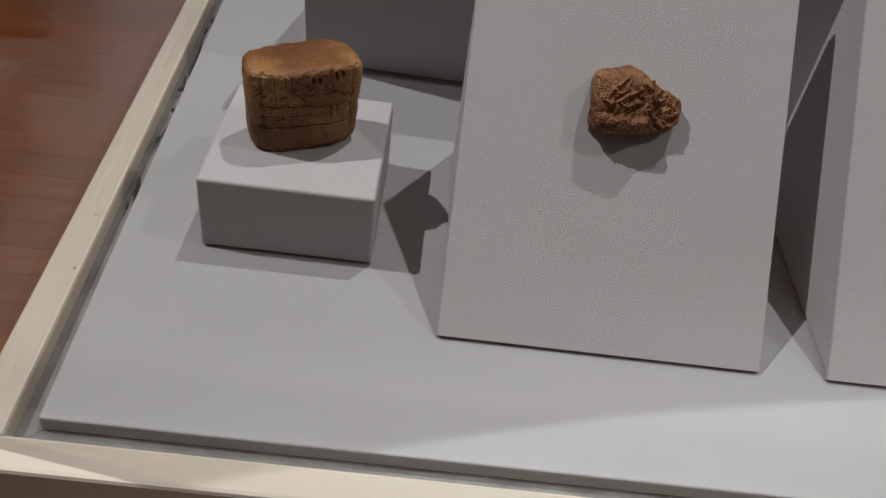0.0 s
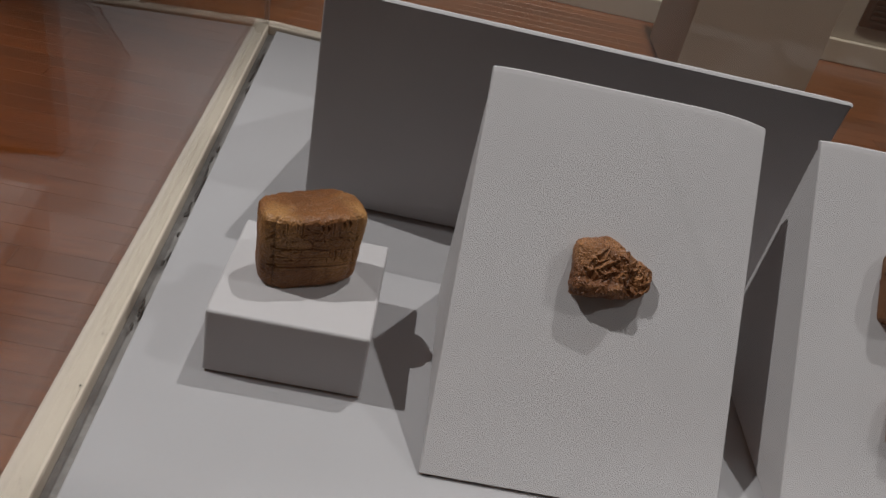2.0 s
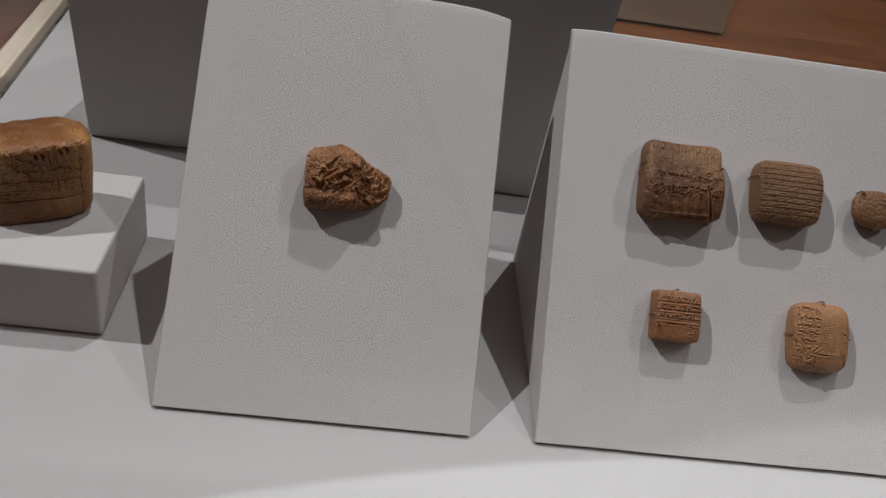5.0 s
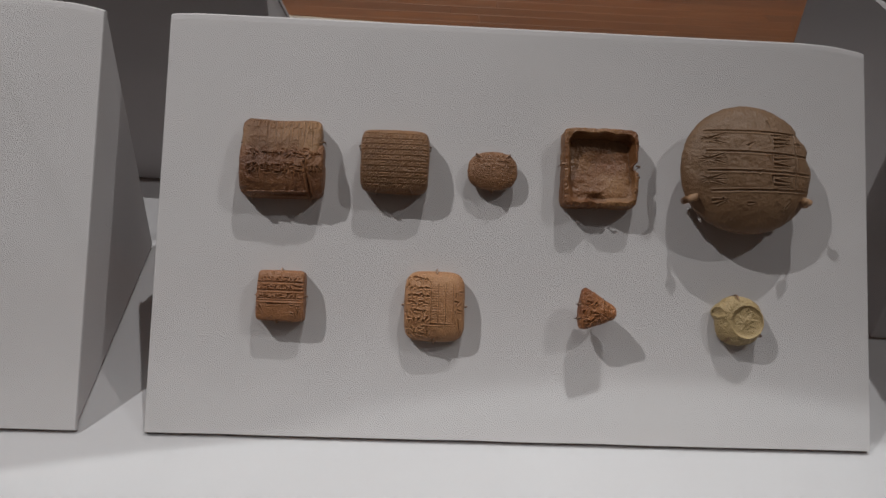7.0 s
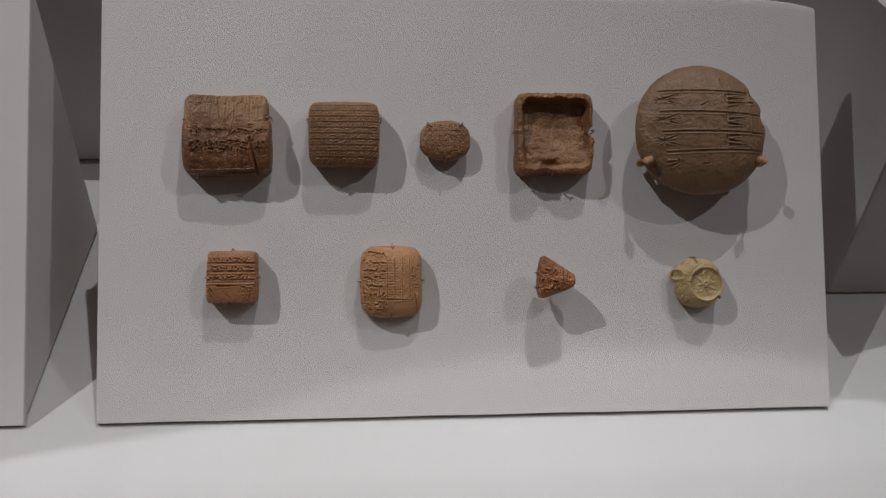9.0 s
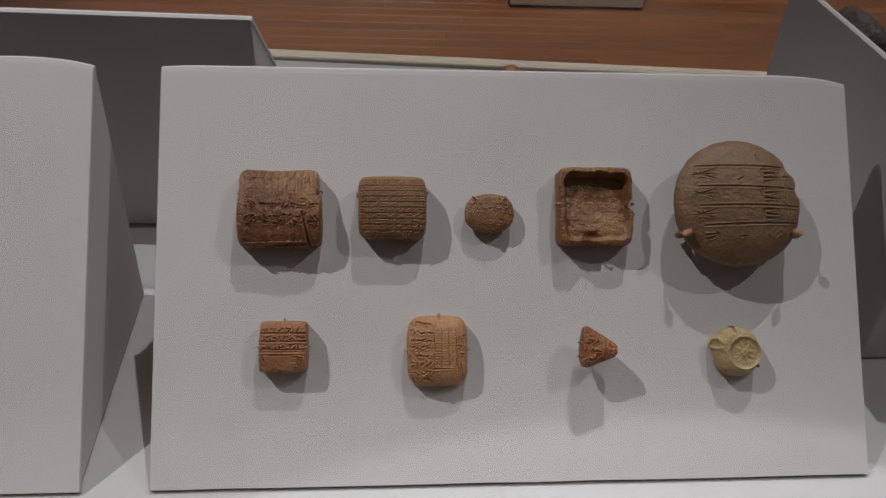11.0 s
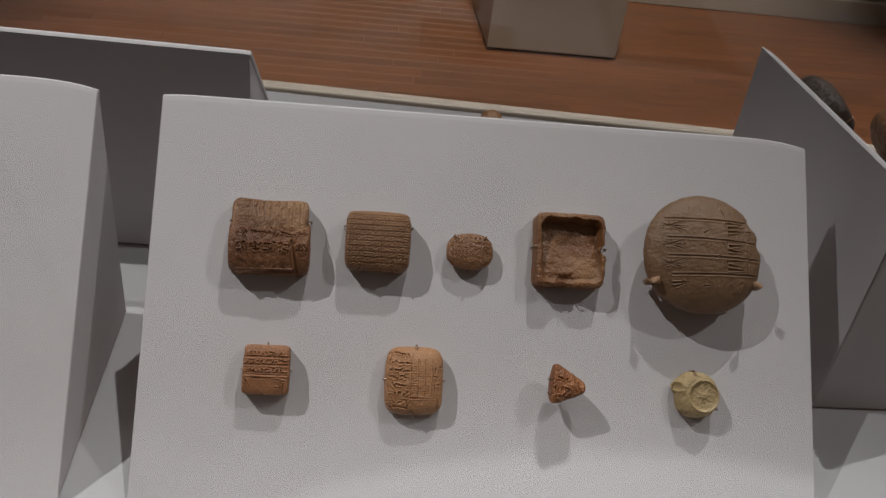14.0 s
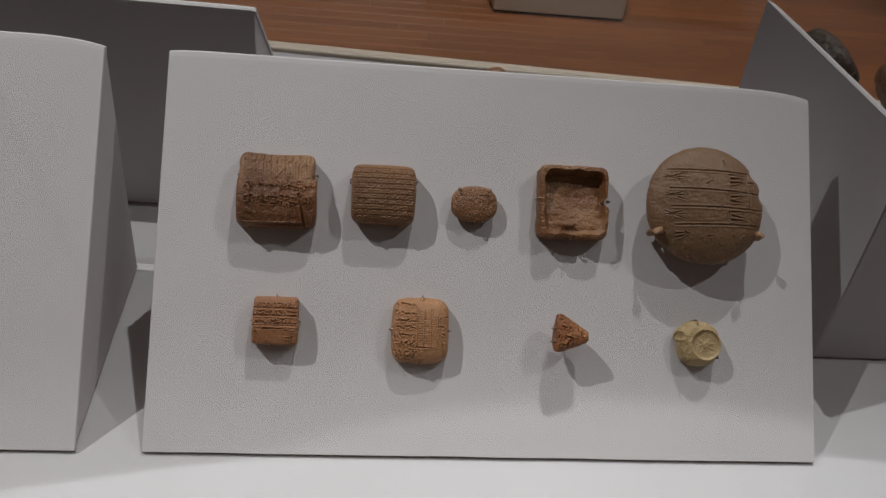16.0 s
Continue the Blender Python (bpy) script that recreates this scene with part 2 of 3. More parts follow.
case = tagged(new("display_case"), "cream painted museum display case on the wood floor", "display case")
for i in range(4):
    part("rail", strip_between(mid, outer, i, DECK - 0.05, DECK + 0.001, 0.003), CREAM, case, "cream painted wooden rail")
    part("channel", strip_between(inner, mid, i, DECK - 0.03, DECK - 0.013, 0.0008), SEALANT, case, "dirty grey sealant channel")
part("carcass", slab(spread(RAIL - 0.006), 0.08, DECK - 0.052, 0.004), CREAM, case, "cream painted cabinet body")
part("toe_kick", slab(spread(-0.03), 0.0, 0.079, 0.002), GRIME_AND_GAP, case, "dark recessed base")
# black caulk crumbs along the left channel
rng = random.Random(4)
for k in range(26):
    f = 0.22 + 0.72 * rng.random()
    x, y = FL[0] + (BL[0] - FL[0]) * f, FL[1] + (BL[1] - FL[1]) * f
    n = 0.003 + 0.022 * rng.random() ** 2
    bm = bmesh.new()
    bmesh.ops.create_icosphere(bm, subdivisions=2, radius=1)
    for v in bm.verts:
        s = 1 + 0.5 * noise.noise(v.co * 1.7 + Vector((k * 3.1, 0, 0)))
        v.co = Vector((v.co.x * 0.0014 * s, v.co.y * n * s, v.co.z * 0.002 * s))
    c = part("caulk_crumb", bm, GRIME_AND_GAP, case)
    c.location = (x - 0.002 - 0.004 * rng.random(), y, DECK - 0.006)
    c.rotation_euler = (0, 0, math.atan2(-(BL[0] - FL[0]), BL[1] - FL[1]) + 0.15 * (rng.random() - 0.5))

dust = bmesh.new()
for k in range(30):
    f, g = rng.random(), rng.random()
    if k < 14:
        x, y, z = FL[0] + (BL[0] - FL[0]) * f - CH - 0.004 - 0.017 * g, FL[1] + (BL[1] - FL[1]) * f, DECK + 0.0011
    else:
        x, y, z = -0.50 + 0.9 * f, -0.09 + 0.7 * g, DECK
    d = (0.0004 + 0.0006 * rng.random()) * (1 if k < 14 else 0.5)
    bmesh.ops.create_icosphere(dust, subdivisions=1, radius=1, matrix=Matrix.Translation((x, y, z + d * 0.3)) @ Matrix.Diagonal((d, d * 1.4, d * 0.5, 1)))
tagged(part("dust_specks", dust, GRIME_AND_GAP), "tiny dark dust specks on the rail and deck", "dust", kind="stuff")

# glass bonnet in the channel
TOP = 1.75
gm = spread(0.0235)
gi = spread(0.0165)
bonnet = tagged(new("glass_bonnet"), "clear glass bonnet standing over the display deck", "glass cover")
for i in range(4):
    j = (i + 1) % 4
    bm = prism([gm[i], gm[j], gi[j], gi[i]], DECK + 0.0012, TOP, lambda a, b, c: (a, b, c))
    g = part("pane", bm, GLASS, bonnet)
    a, b = gm[i], gi[i]
    d = (0.5 * (a[0] + b[0]), 0.5 * (a[1] + b[1]))
    e = part("glass_corner_joint", box(d[0] - 0.0035, d[0] + 0.0035, d[1] - 0.0035, d[1] + 0.0035, DECK + 0.0012, TOP, 0.001), GLASS_EDGE, bonnet, "cloudy glued glass corner")
top_pane = part("top_pane", slab(spread(0.0235), TOP + 0.001, TOP + 0.009, 0.001), GLASS, bonnet)


# ---- wedge stands ----
def wedge(name, x0, x1, depth, height, pose_m, label, wave=0.0, lean=0.011):
    """A stand with a vertical back and a sloped front over a rectangle; local x along the front edge, y to the back."""
    thing = tagged(new(name), label, "display stand", group="sloped display stands")
    thing.matrix_world = pose_m
    cut = 0.0075 if lean > 0 else 0.001
    body = bevelled(prism([(0.0042, 0.0017), (depth + lean, 0.0017), (depth, height - cut), (depth - cut * 0.85, height - cut)], x0 + 0.0015, x1 - 0.0015, lambda a, b, c: (c, a, b)), 0.0016, 2)
    part("body", body, COVER, thing)
    # inset dark strip that draws the contact shadow along the stand's foot
    part("gap_shade", box(x0 + 0.004, x1 - 0.004, 0.006, depth + lean - 0.003, 0.0, 0.0016, 0.0003), GRIME_AND_GAP, thing, "dark strip drawn for the shadow gap under the stand")
    # the covered board on the slope, slightly wavy along its lower edge
    length, n = math.hypot(depth, height), 60
    up = Vector((0, depth, height)) / length
    out = Vector((0, -height, depth)) / length
    rows = [(0.0022, -0.0006), (0.0016, 0.0016), (0.002, 0.0030), (0.02, 0.0034), (length * 0.5, 0.0034), (length - 0.006, 0.0034), (length - 0.002, 0.0030), (length - 0.0004, 0.0012), (length, -0.0016)]
    bm = bmesh.new()
    grid = []
    spots = [0.0, 0.0007 / (x1 - x0)] + [0.004 / (x1 - x0) + (1 - 0.008 / (x1 - x0)) * k / (n - 4) for k in range(n - 3)] + [1 - 0.0007 / (x1 - x0), 1.0]
    for i, f in enumerate(spots):
        x = x0 + (x1 - x0) * f
        side = min(f, 1 - f) * (x1 - x0)
        drop = 0.005 * max(0.0, 1 - (1 - f) * (x1 - x0) / 0.06) ** 2 + 0.0015 * max(0.0, 1 - side / 0.03) ** 2
        col = []
        for s, o in rows:
            w = wave * noise.noise(Vector((x * 14, 3.3, 0))) * max(0.0, 1 - s / 0.03)
            top = drop * (s / length) ** 8
            edge = 0.0010 if i in (0, n) and o > 0 else 0.0
            col.append(bm.verts.new(Vector((x, 0, 0)) + up * (s - top + max(0, w)) + out * (o - edge)))
        grid.append(col)
    for i in range(n):
        for j in range(len(rows) - 1):
            bm.faces.new((grid[i][j], grid[i + 1][j], grid[i + 1][j + 1], grid[i][j + 1]))
    for g in (grid[0], grid[n]):
        bm.faces.new(g)
    bm.faces.new([g[0] for g in grid] + [g[-1] for g in reversed(grid)])
    bmesh.ops.recalc_face_normals(bm, faces=bm.faces)
    part("sloped_board", bm, COVER, thing)
    return thing


DEPTH, HIGH = 0.219, 0.238
wedge("display_wedge", 0.0, 0.55, DEPTH, HIGH, pose(0, 0, DECK), "wide grey-white sloped stand holding nine clay pieces", 0.0012)
wedge("display_wedge", -0.278, -0.049, DEPTH, 0.243, pose(0, 0, DECK), "narrow grey-white sloped stand holding one clay fragment")
# stands that face the other sides of the case
wedge("display_wedge", -0.255, 0.239, 0.30, 0.242, pose(-0.186, 0.315 + 0.30, DECK, 0, 0, 178.2), "grey-white sloped stand seen from its shaded upright back", 0.0, -0.033)
wedge("display_wedge", -0.165, 0.165, DEPTH, 0.240, pose(0.606 + DEPTH, 0.295, DECK, 0, 0, 90), "grey-white sloped stand turned to the case's short end", 0.0, 0.0)


def block(name, x0, x1, y0, y1, h, label):
    thing = tagged(new(name), label, "display block")
    thing.location = (x0, y0, DECK)
    bm = bevelled(prism([(0, 0), (x1 - x0, 0), (x1 - x0, y1 - y0), (0, y1 - y0)], 0.0017, h, lambda a, b, c: (a, b, c)), 0.0025, 3)
    part("body", bm, COVER, thing)
    # same dark inset here, painting the shadow line round the block's foot
    part("gap_shade", box(0.0025, x1 - x0 - 0.0025, 0.0025, y1 - y0 - 0.0025, 0.0, 0.0016, 0.0003), GRIME_AND_GAP, thing, "dark strip drawn for the shadow gap under the block")
    return thing


block("display_block", -0.460, -0.332, 0.066, 0.199, 0.063, "low grey-white covered block under a thick clay tablet")
block("display_block", 0.24, 0.40, 0.44, 0.58, 0.068, "low grey-white covered block behind the wide sloped stand")


# ---- clay pieces ----
def strokes_height(x, y, strokes):
    """Sum of wedge-shaped stylus marks and ruled lines at the points x, y (arrays, metres)."""
    h, ridge = np.zeros_like(x), np.zeros_like(x)
    for cx, cy, ang, length, width, depth in strokes:
        ca, sa = math.cos(ang), math.sin(ang)
        u = (x - cx) * ca + (y - cy) * sa
        v = -(x - cx) * sa + (y - cy) * ca
        t = np.clip(u / length, 0, 1)
        thin = 0.0 if length > 0.025 else 1.0
        w = width * (1 - 0.75 * thin * t)
        inside = (u > -width * 0.4) & (u < length)
        deep = math.copysign(min(1.5 * abs(depth), 1.35 * width), depth)
        d = deep * (1 - 0.6 * thin * t) * np.clip(1 - np.abs(v) / w, 0, 1)
        near = (u > -width * 0.8) & (u < length * 1.02)
        lip = 0.6 * abs(deep) * (1 - 0.6 * thin * t) * np.exp(-(((np.abs(v) - 1.25 * w) / (0.45 * w + 1e-5)) ** 2))
        ridge += np.where(near, lip, 0)
        h = np.minimum(h, np.where(inside, -d, 0)) if depth > 0 else np.maximum(h, np.where(inside, -d, 0))
    h = h + np.minimum(ridge, 0.0010) * (h > -1e-6)
    return h


def rulings(ys, x0, x1, width=0.0006, depth=0.0007):
    return [(x0, y, 0.0, (x1 - x0) * 1.0, width * 1.6, depth) for y in ys]


def sign_rows(rnd, ys, x0, x1, size, density, depth=0.0009):
    """Rows of small wedge marks."""
    out = []
    for y in ys:
        x = x0
        while x < x1:
            a = rnd.choice((-1.57, -1.57, -0.8, 0.0, 0.0, -2.3))
            out.append((x + rnd.uniform(-0.2, 0.2) * size, y + rnd.uniform(0.1, 0.6) * size, a + rnd.uniform(-0.15, 0.15), size * rnd.uniform(0.6, 1.1), size * 0.22, depth * rnd.uniform(0.6, 1.1)))
            x += size * rnd.uniform(0.35, 0.8) / density
    return out


def lump(w, h, d, power=4.0, nf=110, seed=0, rough=0.02, strokes=(), warp=None, belly=0.0, crust=1.0, bow=0.0):
    """A hand-shaped clay body: width w (x), height h (y), depth d (z, front at +z); front marked by strokes. Returns a bmesh."""
    verts, faces = [], []
    index = {}
    nd = max(10, int(nf * min(0.5, d / max(w, h))))
    counts = {0: nf, 1: nf, 2: nd}

    def key(ax, sgn, i, j, a, b, na, nb):
        p = [0, 0, 0]
        p[ax] = sgn
        p[a] = round(-1 + 2 * i / na, 6)
        p[b] = round(-1 + 2 * j / nb, 6)
        return tuple(p)

    for ax, a, b in ((2, 0, 1), (0, 1, 2), (1, 2, 0)):
        for sgn in (-1, 1):
            na, nb = counts[a], counts[b]
            ids = [[0] * (nb + 1) for _ in range(na + 1)]
            for i in range(na + 1):
                for j in range(nb + 1):
                    k = key(ax, sgn, i, j, a, b, na, nb)
                    if k not in index:
                        index[k] = len(verts)
                        verts.append(k)
                    ids[i][j] = index[k]
            for i in range(na):
                for j in range(nb):
                    q = (ids[i][j], ids[i + 1][j], ids[i + 1][j + 1], ids[i][j + 1])
                    faces.append(q if sgn > 0 else q[::-1])
    c = np.array(verts, dtype=float)
    # cube to rounded body
    p = power
    r = (np.abs(c) ** p).sum(axis=1) ** (1 / p)
    q = c / r[:, None]
    x, y, z = q[:, 0] * w / 2, q[:, 1] * h / 2, q[:, 2] * d / 2
    if belly:
        z = z + np.sign(z) * belly * (1 - np.clip((q[:, 0] ** 2 + q[:, 1] ** 2) / 1.4, 0, 1))
    if bow:
        z = z + np.sign(z) * bow * (0.45 - np.clip((2 * y / h) ** 2, 0, 1)) * np.clip(np.abs(q[:, 2]) * 1.4, 0, 1)
    if warp:
        x, y, z = warp(x, y, z, q)
    small = min(w, h)
    wob = np.array([noise.noise(Vector((a, b, e)) * (2.2 / small) + Vector((seed * 7.3, 0, 0))) for a, b, e in zip(x, y, z)])
    fine = np.array([noise.noise(Vector((a, b, e)) * (11 / small) + Vector((0, seed * 5.1, 2))) for a, b, e in zip(x, y, z)])
    grain = np.array([noise.noise(Vector((a, b, e)) * (38 / small) + Vector((1, seed * 2.1, 2))) for a, b, e in zip(x, y, z)])
    amp = rough * small * (wob + 0.6 * fine + 0.42 * grain) - crust * 0.009 * small * np.clip(np.abs(fine) * 2 - 0.55, 0, 1) * (1 + grain)
    x, y, z = x + q[:, 0] * amp, y + q[:, 1] * amp, z + q[:, 2] * amp
    front = np.clip((q[:, 2] - 0.25) / 0.35, 0, 1)
    if strokes:
        z = z + (0.45 + 0.65 * crust) * front * strokes_height(x, y, strokes)
    bm = bmesh.new()
    vs = [bm.verts.new(t) for t in zip(x.tolist(), y.tolist(), z.tolist())]
    for f in faces:
        bm.faces.new([vs[k] for k in f])
    return bm


SLOPE = math.degrees(math.atan2(HIGH, DEPTH))


def on_slope(x, u, lift, turn=0.0):
    """A pose on the front slope: x along it, u up it, lift off its face; local z points out of the slope."""
    a = radians(SLOPE)
    up, out = Vector((0, math.cos(a), math.sin(a))), Vector((0, -math.sin(a), math.cos(a)))
    at = Vector((x, 0, DECK)) + up * u + out * (lift + 0.0034)
    m = Matrix((Vector((1, 0, 0)), up, out)).transposed().to_4x4()
    return Matrix.Translation(at) @ m @ pose(0, 0, 0, 0, 0, turn)


def tube(points, radius, sides=8):
    bm = bmesh.new()
    rings = []
    pts = [Vector(p) for p in points]
    for i, p in enumerate(pts):
        d = (pts[min(i + 1, len(pts) - 1)] - pts[max(i - 1, 0)]).normalized()
        q = d.to_track_quat("Z", "Y")
        rings.append([bm.verts.new(p + q @ Vector((math.cos(2 * math.pi * k / sides), math.sin(2 * math.pi * k / sides), 0)) * radius) for k in range(sides)])
    for a, b in zip(rings, rings[1:]):
        for k in range(sides):
            bm.faces.new((a[k], a[(k + 1) % sides], b[(k + 1) % sides], b[k]))
    bm.faces.new(rings[0][::-1])
    bm.faces.new(rings[-1])
    return bm


def wire_mount(place, lift, half_d, prongs, label, radius=0.0007, stem=0.0018):
    """A stem out of the board with bent wire prongs that grip a piece; prongs: (x, y) where each wire passes the rim."""
    mount = tagged(new("wire_mount"), label, "mount", group="wire mounts")
    mount.matrix_world = place
    part("stem", tube([(0, 0, -lift - 0.0028), (0, 0, -half_d * 0.6)], stem, 10), METAL, mount)
    for x, y in prongs:
        n = Vector((x, y, 0)).normalized()
        rim = Vector((x, y, 0))
        pts = [Vector((0, 0, -half_d - 0.0022)), rim * 0.75 + Vector((0, 0, -half_d - 0.0022)), rim + n * 0.0012 + Vector((0, 0, -half_d * 0.8)), rim + n * 0.0014 + Vector((0, 0, half_d * 0.45)), rim + n * 0.0008 + Vector((0, 0, half_d * 0.75)), rim - n * 0.0022 + Vector((0, 0, half_d * 0.88))]
        part("prong", tube(pts, radius), METAL, mount)
    return mount


def piece(name, bm, material, place, label, category="clay tablet", group="clay pieces on the sloped stands", smooth=True):
    ob = part(name, bm, material, None, smooth=smooth)
    tagged(ob, label, category, group)
    ob.matrix_world = place
    return ob


rnd = random.Random(11)
MOUNT = "thin brown wire mount holding a clay piece off the board"

# 1 envelope with the inner tablet showing above
P1 = on_slope(0.0925, 0.2095, 0.0050)
env = tagged(new("clay_envelope"), "dark brown clay envelope broken open over its inner tablet", "clay tablet", "clay pieces on the sloped stands")
env.matrix_world = P1
inner_marks = sign_rows(rnd, [0.020, 0.0255], -0.026, 0.026, 0.0034, 1.0, 0.0005) + [(-0.016 + 0.0056 * k, 0.026, -1.57 + 0.04 * (k % 3 - 1), 0.022, 0.0013, 0.0005) for k in range(8)]


def pinched(x, y, z, q):
    """The top edge sags in the middle, the upper corners stand out."""
    top = np.clip(y / 0.03, 0, 1)
    return x * (1 + 0.015 * top), y - 0.0016 * top ** 2 * (1 - (x / 0.029) ** 2), z


def torn_edge(x, y, z, q):
    """The torn upper edge of the shell runs unevenly, and thins out."""
    top = np.clip((y - 0.006) / 0.014, 0, 1)
    wave = 0.0018 * np.sin(x * 190) + 0.0011 * np.sin(x * 430 + 1.3)
    flute = 0.00035 * np.sin(x * 620 + 3 * np.sin(x * 90)) * (q[:, 2] > 0.3)
    return x, y + top * wave, z - np.sign(z) * 0.0016 * top ** 3 + flute


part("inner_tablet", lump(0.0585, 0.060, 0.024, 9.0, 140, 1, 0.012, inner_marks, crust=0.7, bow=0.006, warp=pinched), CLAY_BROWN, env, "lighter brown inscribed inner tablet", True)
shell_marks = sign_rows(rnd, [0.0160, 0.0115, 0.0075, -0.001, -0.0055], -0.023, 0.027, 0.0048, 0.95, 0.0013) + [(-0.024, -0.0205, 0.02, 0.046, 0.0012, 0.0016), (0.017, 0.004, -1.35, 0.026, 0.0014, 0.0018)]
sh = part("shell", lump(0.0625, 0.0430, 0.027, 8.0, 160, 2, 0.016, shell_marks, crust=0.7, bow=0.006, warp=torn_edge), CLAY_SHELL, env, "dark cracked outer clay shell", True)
sh.location = (0.0005, -0.0085, 0.0006)
wire_mount(P1, 0.0050, 0.012, [(-0.0295, 0.010), (-0.020, -0.031), (0.022, -0.031), (0.0305, 0.012)], MOUNT)

# 2 closely lined tablet
P2 = on_slope(0.1775, 0.2098, 0.0080)
ys = [0.0195 - 0.0042 * k for k in range(11)]
marks = rulings(ys, -0.0245, 0.0245, 0.00050, 0.00045) + [(x + rnd.uniform(-0.0006, 0.0006), y - 0.0006, -2.2 + rnd.uniform(-0.25, 0.25), 0.0034, 0.0008, 0.0010) for y in ys for x in [-0.0225 + 0.0019 * k for k in range(25)] if rnd.random() < 0.8]
piece("clay_tablet", lump(0.0515, 0.0475, 0.022, 7.0, 170, 3, 0.010, marks, belly=0.001, crust=0.4, bow=0.004), CLAY_LINED, P2, "grey-brown clay tablet with eleven tightly ruled lines")
wire_mount(P2, 0.0080, 0.010, [(-0.0258, 0.010), (0.0258, 0.011), (-0.013, -0.0235), (0.013, -0.0235)], MOUNT)

# 3 small oval
P3 = on_slope(0.2522, 0.2062, 0.0075)
marks = sign_rows(rnd, [0.010, 0.006, 0.002, -0.002, -0.006, -0.010], -0.015, 0.015, 0.0028, 0.9, 0.0005)
piece("clay_docket", lump(0.0385, 0.0295, 0.011, 2.5, 90, 4, 0.02, marks, crust=0.6), CLAY_OVAL, P3, "small oval brown clay docket with faint marks")
wire_mount(P3, 0.0075, 0.005, [(-0.012, 0.0118), (0.012, 0.0118), (0.0, -0.0148)], MOUNT)

# 4 hollow half envelope
P4 = on_slope(0.3345, 0.2112, 0.0052)


def hollow(x, y, z, q):
    rim_x, rim_y = 0.0258, 0.0268
    edge = 0.0005 * np.sin(x * 310 + 1) + 0.0004 * np.sin(y * 420)
    inside = np.clip((1 - (np.abs(x) / (rim_x + edge)) ** 7 - (np.abs(y) / (rim_y + edge)) ** 7) * 1.6, 0, 1)
    bowl = 0.0078 + 0.0042 * np.clip((y - 0.001) / 0.020, -1, 1) + 0.0015 * np.clip(1 - np.hypot(x, y) / 0.02, 0, 1)
    z = np.where(q[:, 2] > 0.3, z - inside * bowl, z)
    chip = np.clip(1 - ((x - 0.028) ** 2 + (y - 0.001) ** 2) / 0.00002, 0, 1)
    low = np.clip(1 - ((x + 0.004) ** 2 + (y + 0.029) ** 2) / 0.00009, 0, 1)
    return x - 0.004 * chip * np.sign(np.maximum(x, 0)), y, z - np.where(q[:, 2] > 0.3, 0.004 * low, 0)


piece("clay_case_half", lump(0.0575, 0.0600, 0.025, 11.0, 160, 5, 0.020, (), warp=hollow, crust=0.5), CLAY_TRAY, P4, "hollow tan clay half of a broken envelope with chipped rim", "clay envelope")
wire_mount(P4, 0.0052, 0.012, [(-0.0290, 0.002), (0.0290, 0.002), (0.029, -0.006), (-0.0025, -0.0300)], MOUNT)

# 5 large round tablet
P5 = on_slope(0.4442, 0.2128, 0.0200)


def round_edge(x, y, z, q):
    r = np.hypot(x, y)
    bite = sum(np.clip(1 - ((x - bx) ** 2 + (y - by) ** 2) / 0.00004, 0, 1) for bx, by in ((0.042, 0.026), (0.0495, 0.009)))
    return x - 0.0022 * bite, y, z + 0.004 * np.clip(1 - (r / 0.05) ** 2, 0, 1) * np.sign(z)


lines = ((0.0270, -0.035, 0.034, -0.01), (0.0110, -0.034, 0.046, -0.02), (-0.0040, -0.033, 0.047, 0.0), (-0.0190, -0.030, 0.044, 0.03))
marks = [(x0, y, a, x1 - x0, 0.0010, 0.0007) for y, x0, x1, a in lines] + [(0.0335, 0.027, -1.56, 0.045, 0.0010, 0.0006)]
for y in (0.0205, 0.0050, -0.0105):
    # a star sign at the start of each line, stacked wedges before its end
    for a, n in ((0.35, 0.015), (-0.30, 0.014), (0.02, 0.013), (1.2, 0.004), (-1.2, 0.004), (2.6, 0.006), (-2.6, 0.006), (3.14, 0.007)):
        marks.append((-0.0330, y, a, n, 0.0011, 0.0012))
    x = 0.018 + rnd.uniform(-0.003, 0.003)
    marks += [(x, y + dy, rnd.uniform(-0.12, 0.12), 0.014, 0.0013, 0.0012) for dy in (0.0035, 0.0002, -0.0032)]
    marks += [(x - 0.002, y + 0.0035, -1.5, 0.006, 0.0013, 0.0012)]
marks += [(0.034, 0.0190, 0.05, 0.013, 0.0011, 0.0011), (-0.004, 0.0155, 0.6, 0.006, 0.0013, 0.0010), (0.004, -0.0045, 0.5, 0.005, 0.0013, 0.0010), (0.012, 0.036, -1.2, 0.006, 0.0012, 0.0010)]
marks += [(-0.029, -0.026, 0.1, 0.012, 0.0012, 0.0011), (-0.026, -0.0285, 0.4, 0.009, 0.0011, 0.0010), (-0.022, -0.0245, -0.7, 0.006, 0.0011, 0.0010), (-0.003, -0.0275, 0.1, 0.006, 0.0010, 0.0010), (0.026, -0.030, 0.9, 0.007, 0.0010, 0.0009)]
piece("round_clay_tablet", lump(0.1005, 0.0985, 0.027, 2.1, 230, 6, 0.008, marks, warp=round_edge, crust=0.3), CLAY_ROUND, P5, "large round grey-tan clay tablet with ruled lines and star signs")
big = wire_mount(P5, 0.0200, 0.012, [], MOUNT, 0.0012, 0.004)
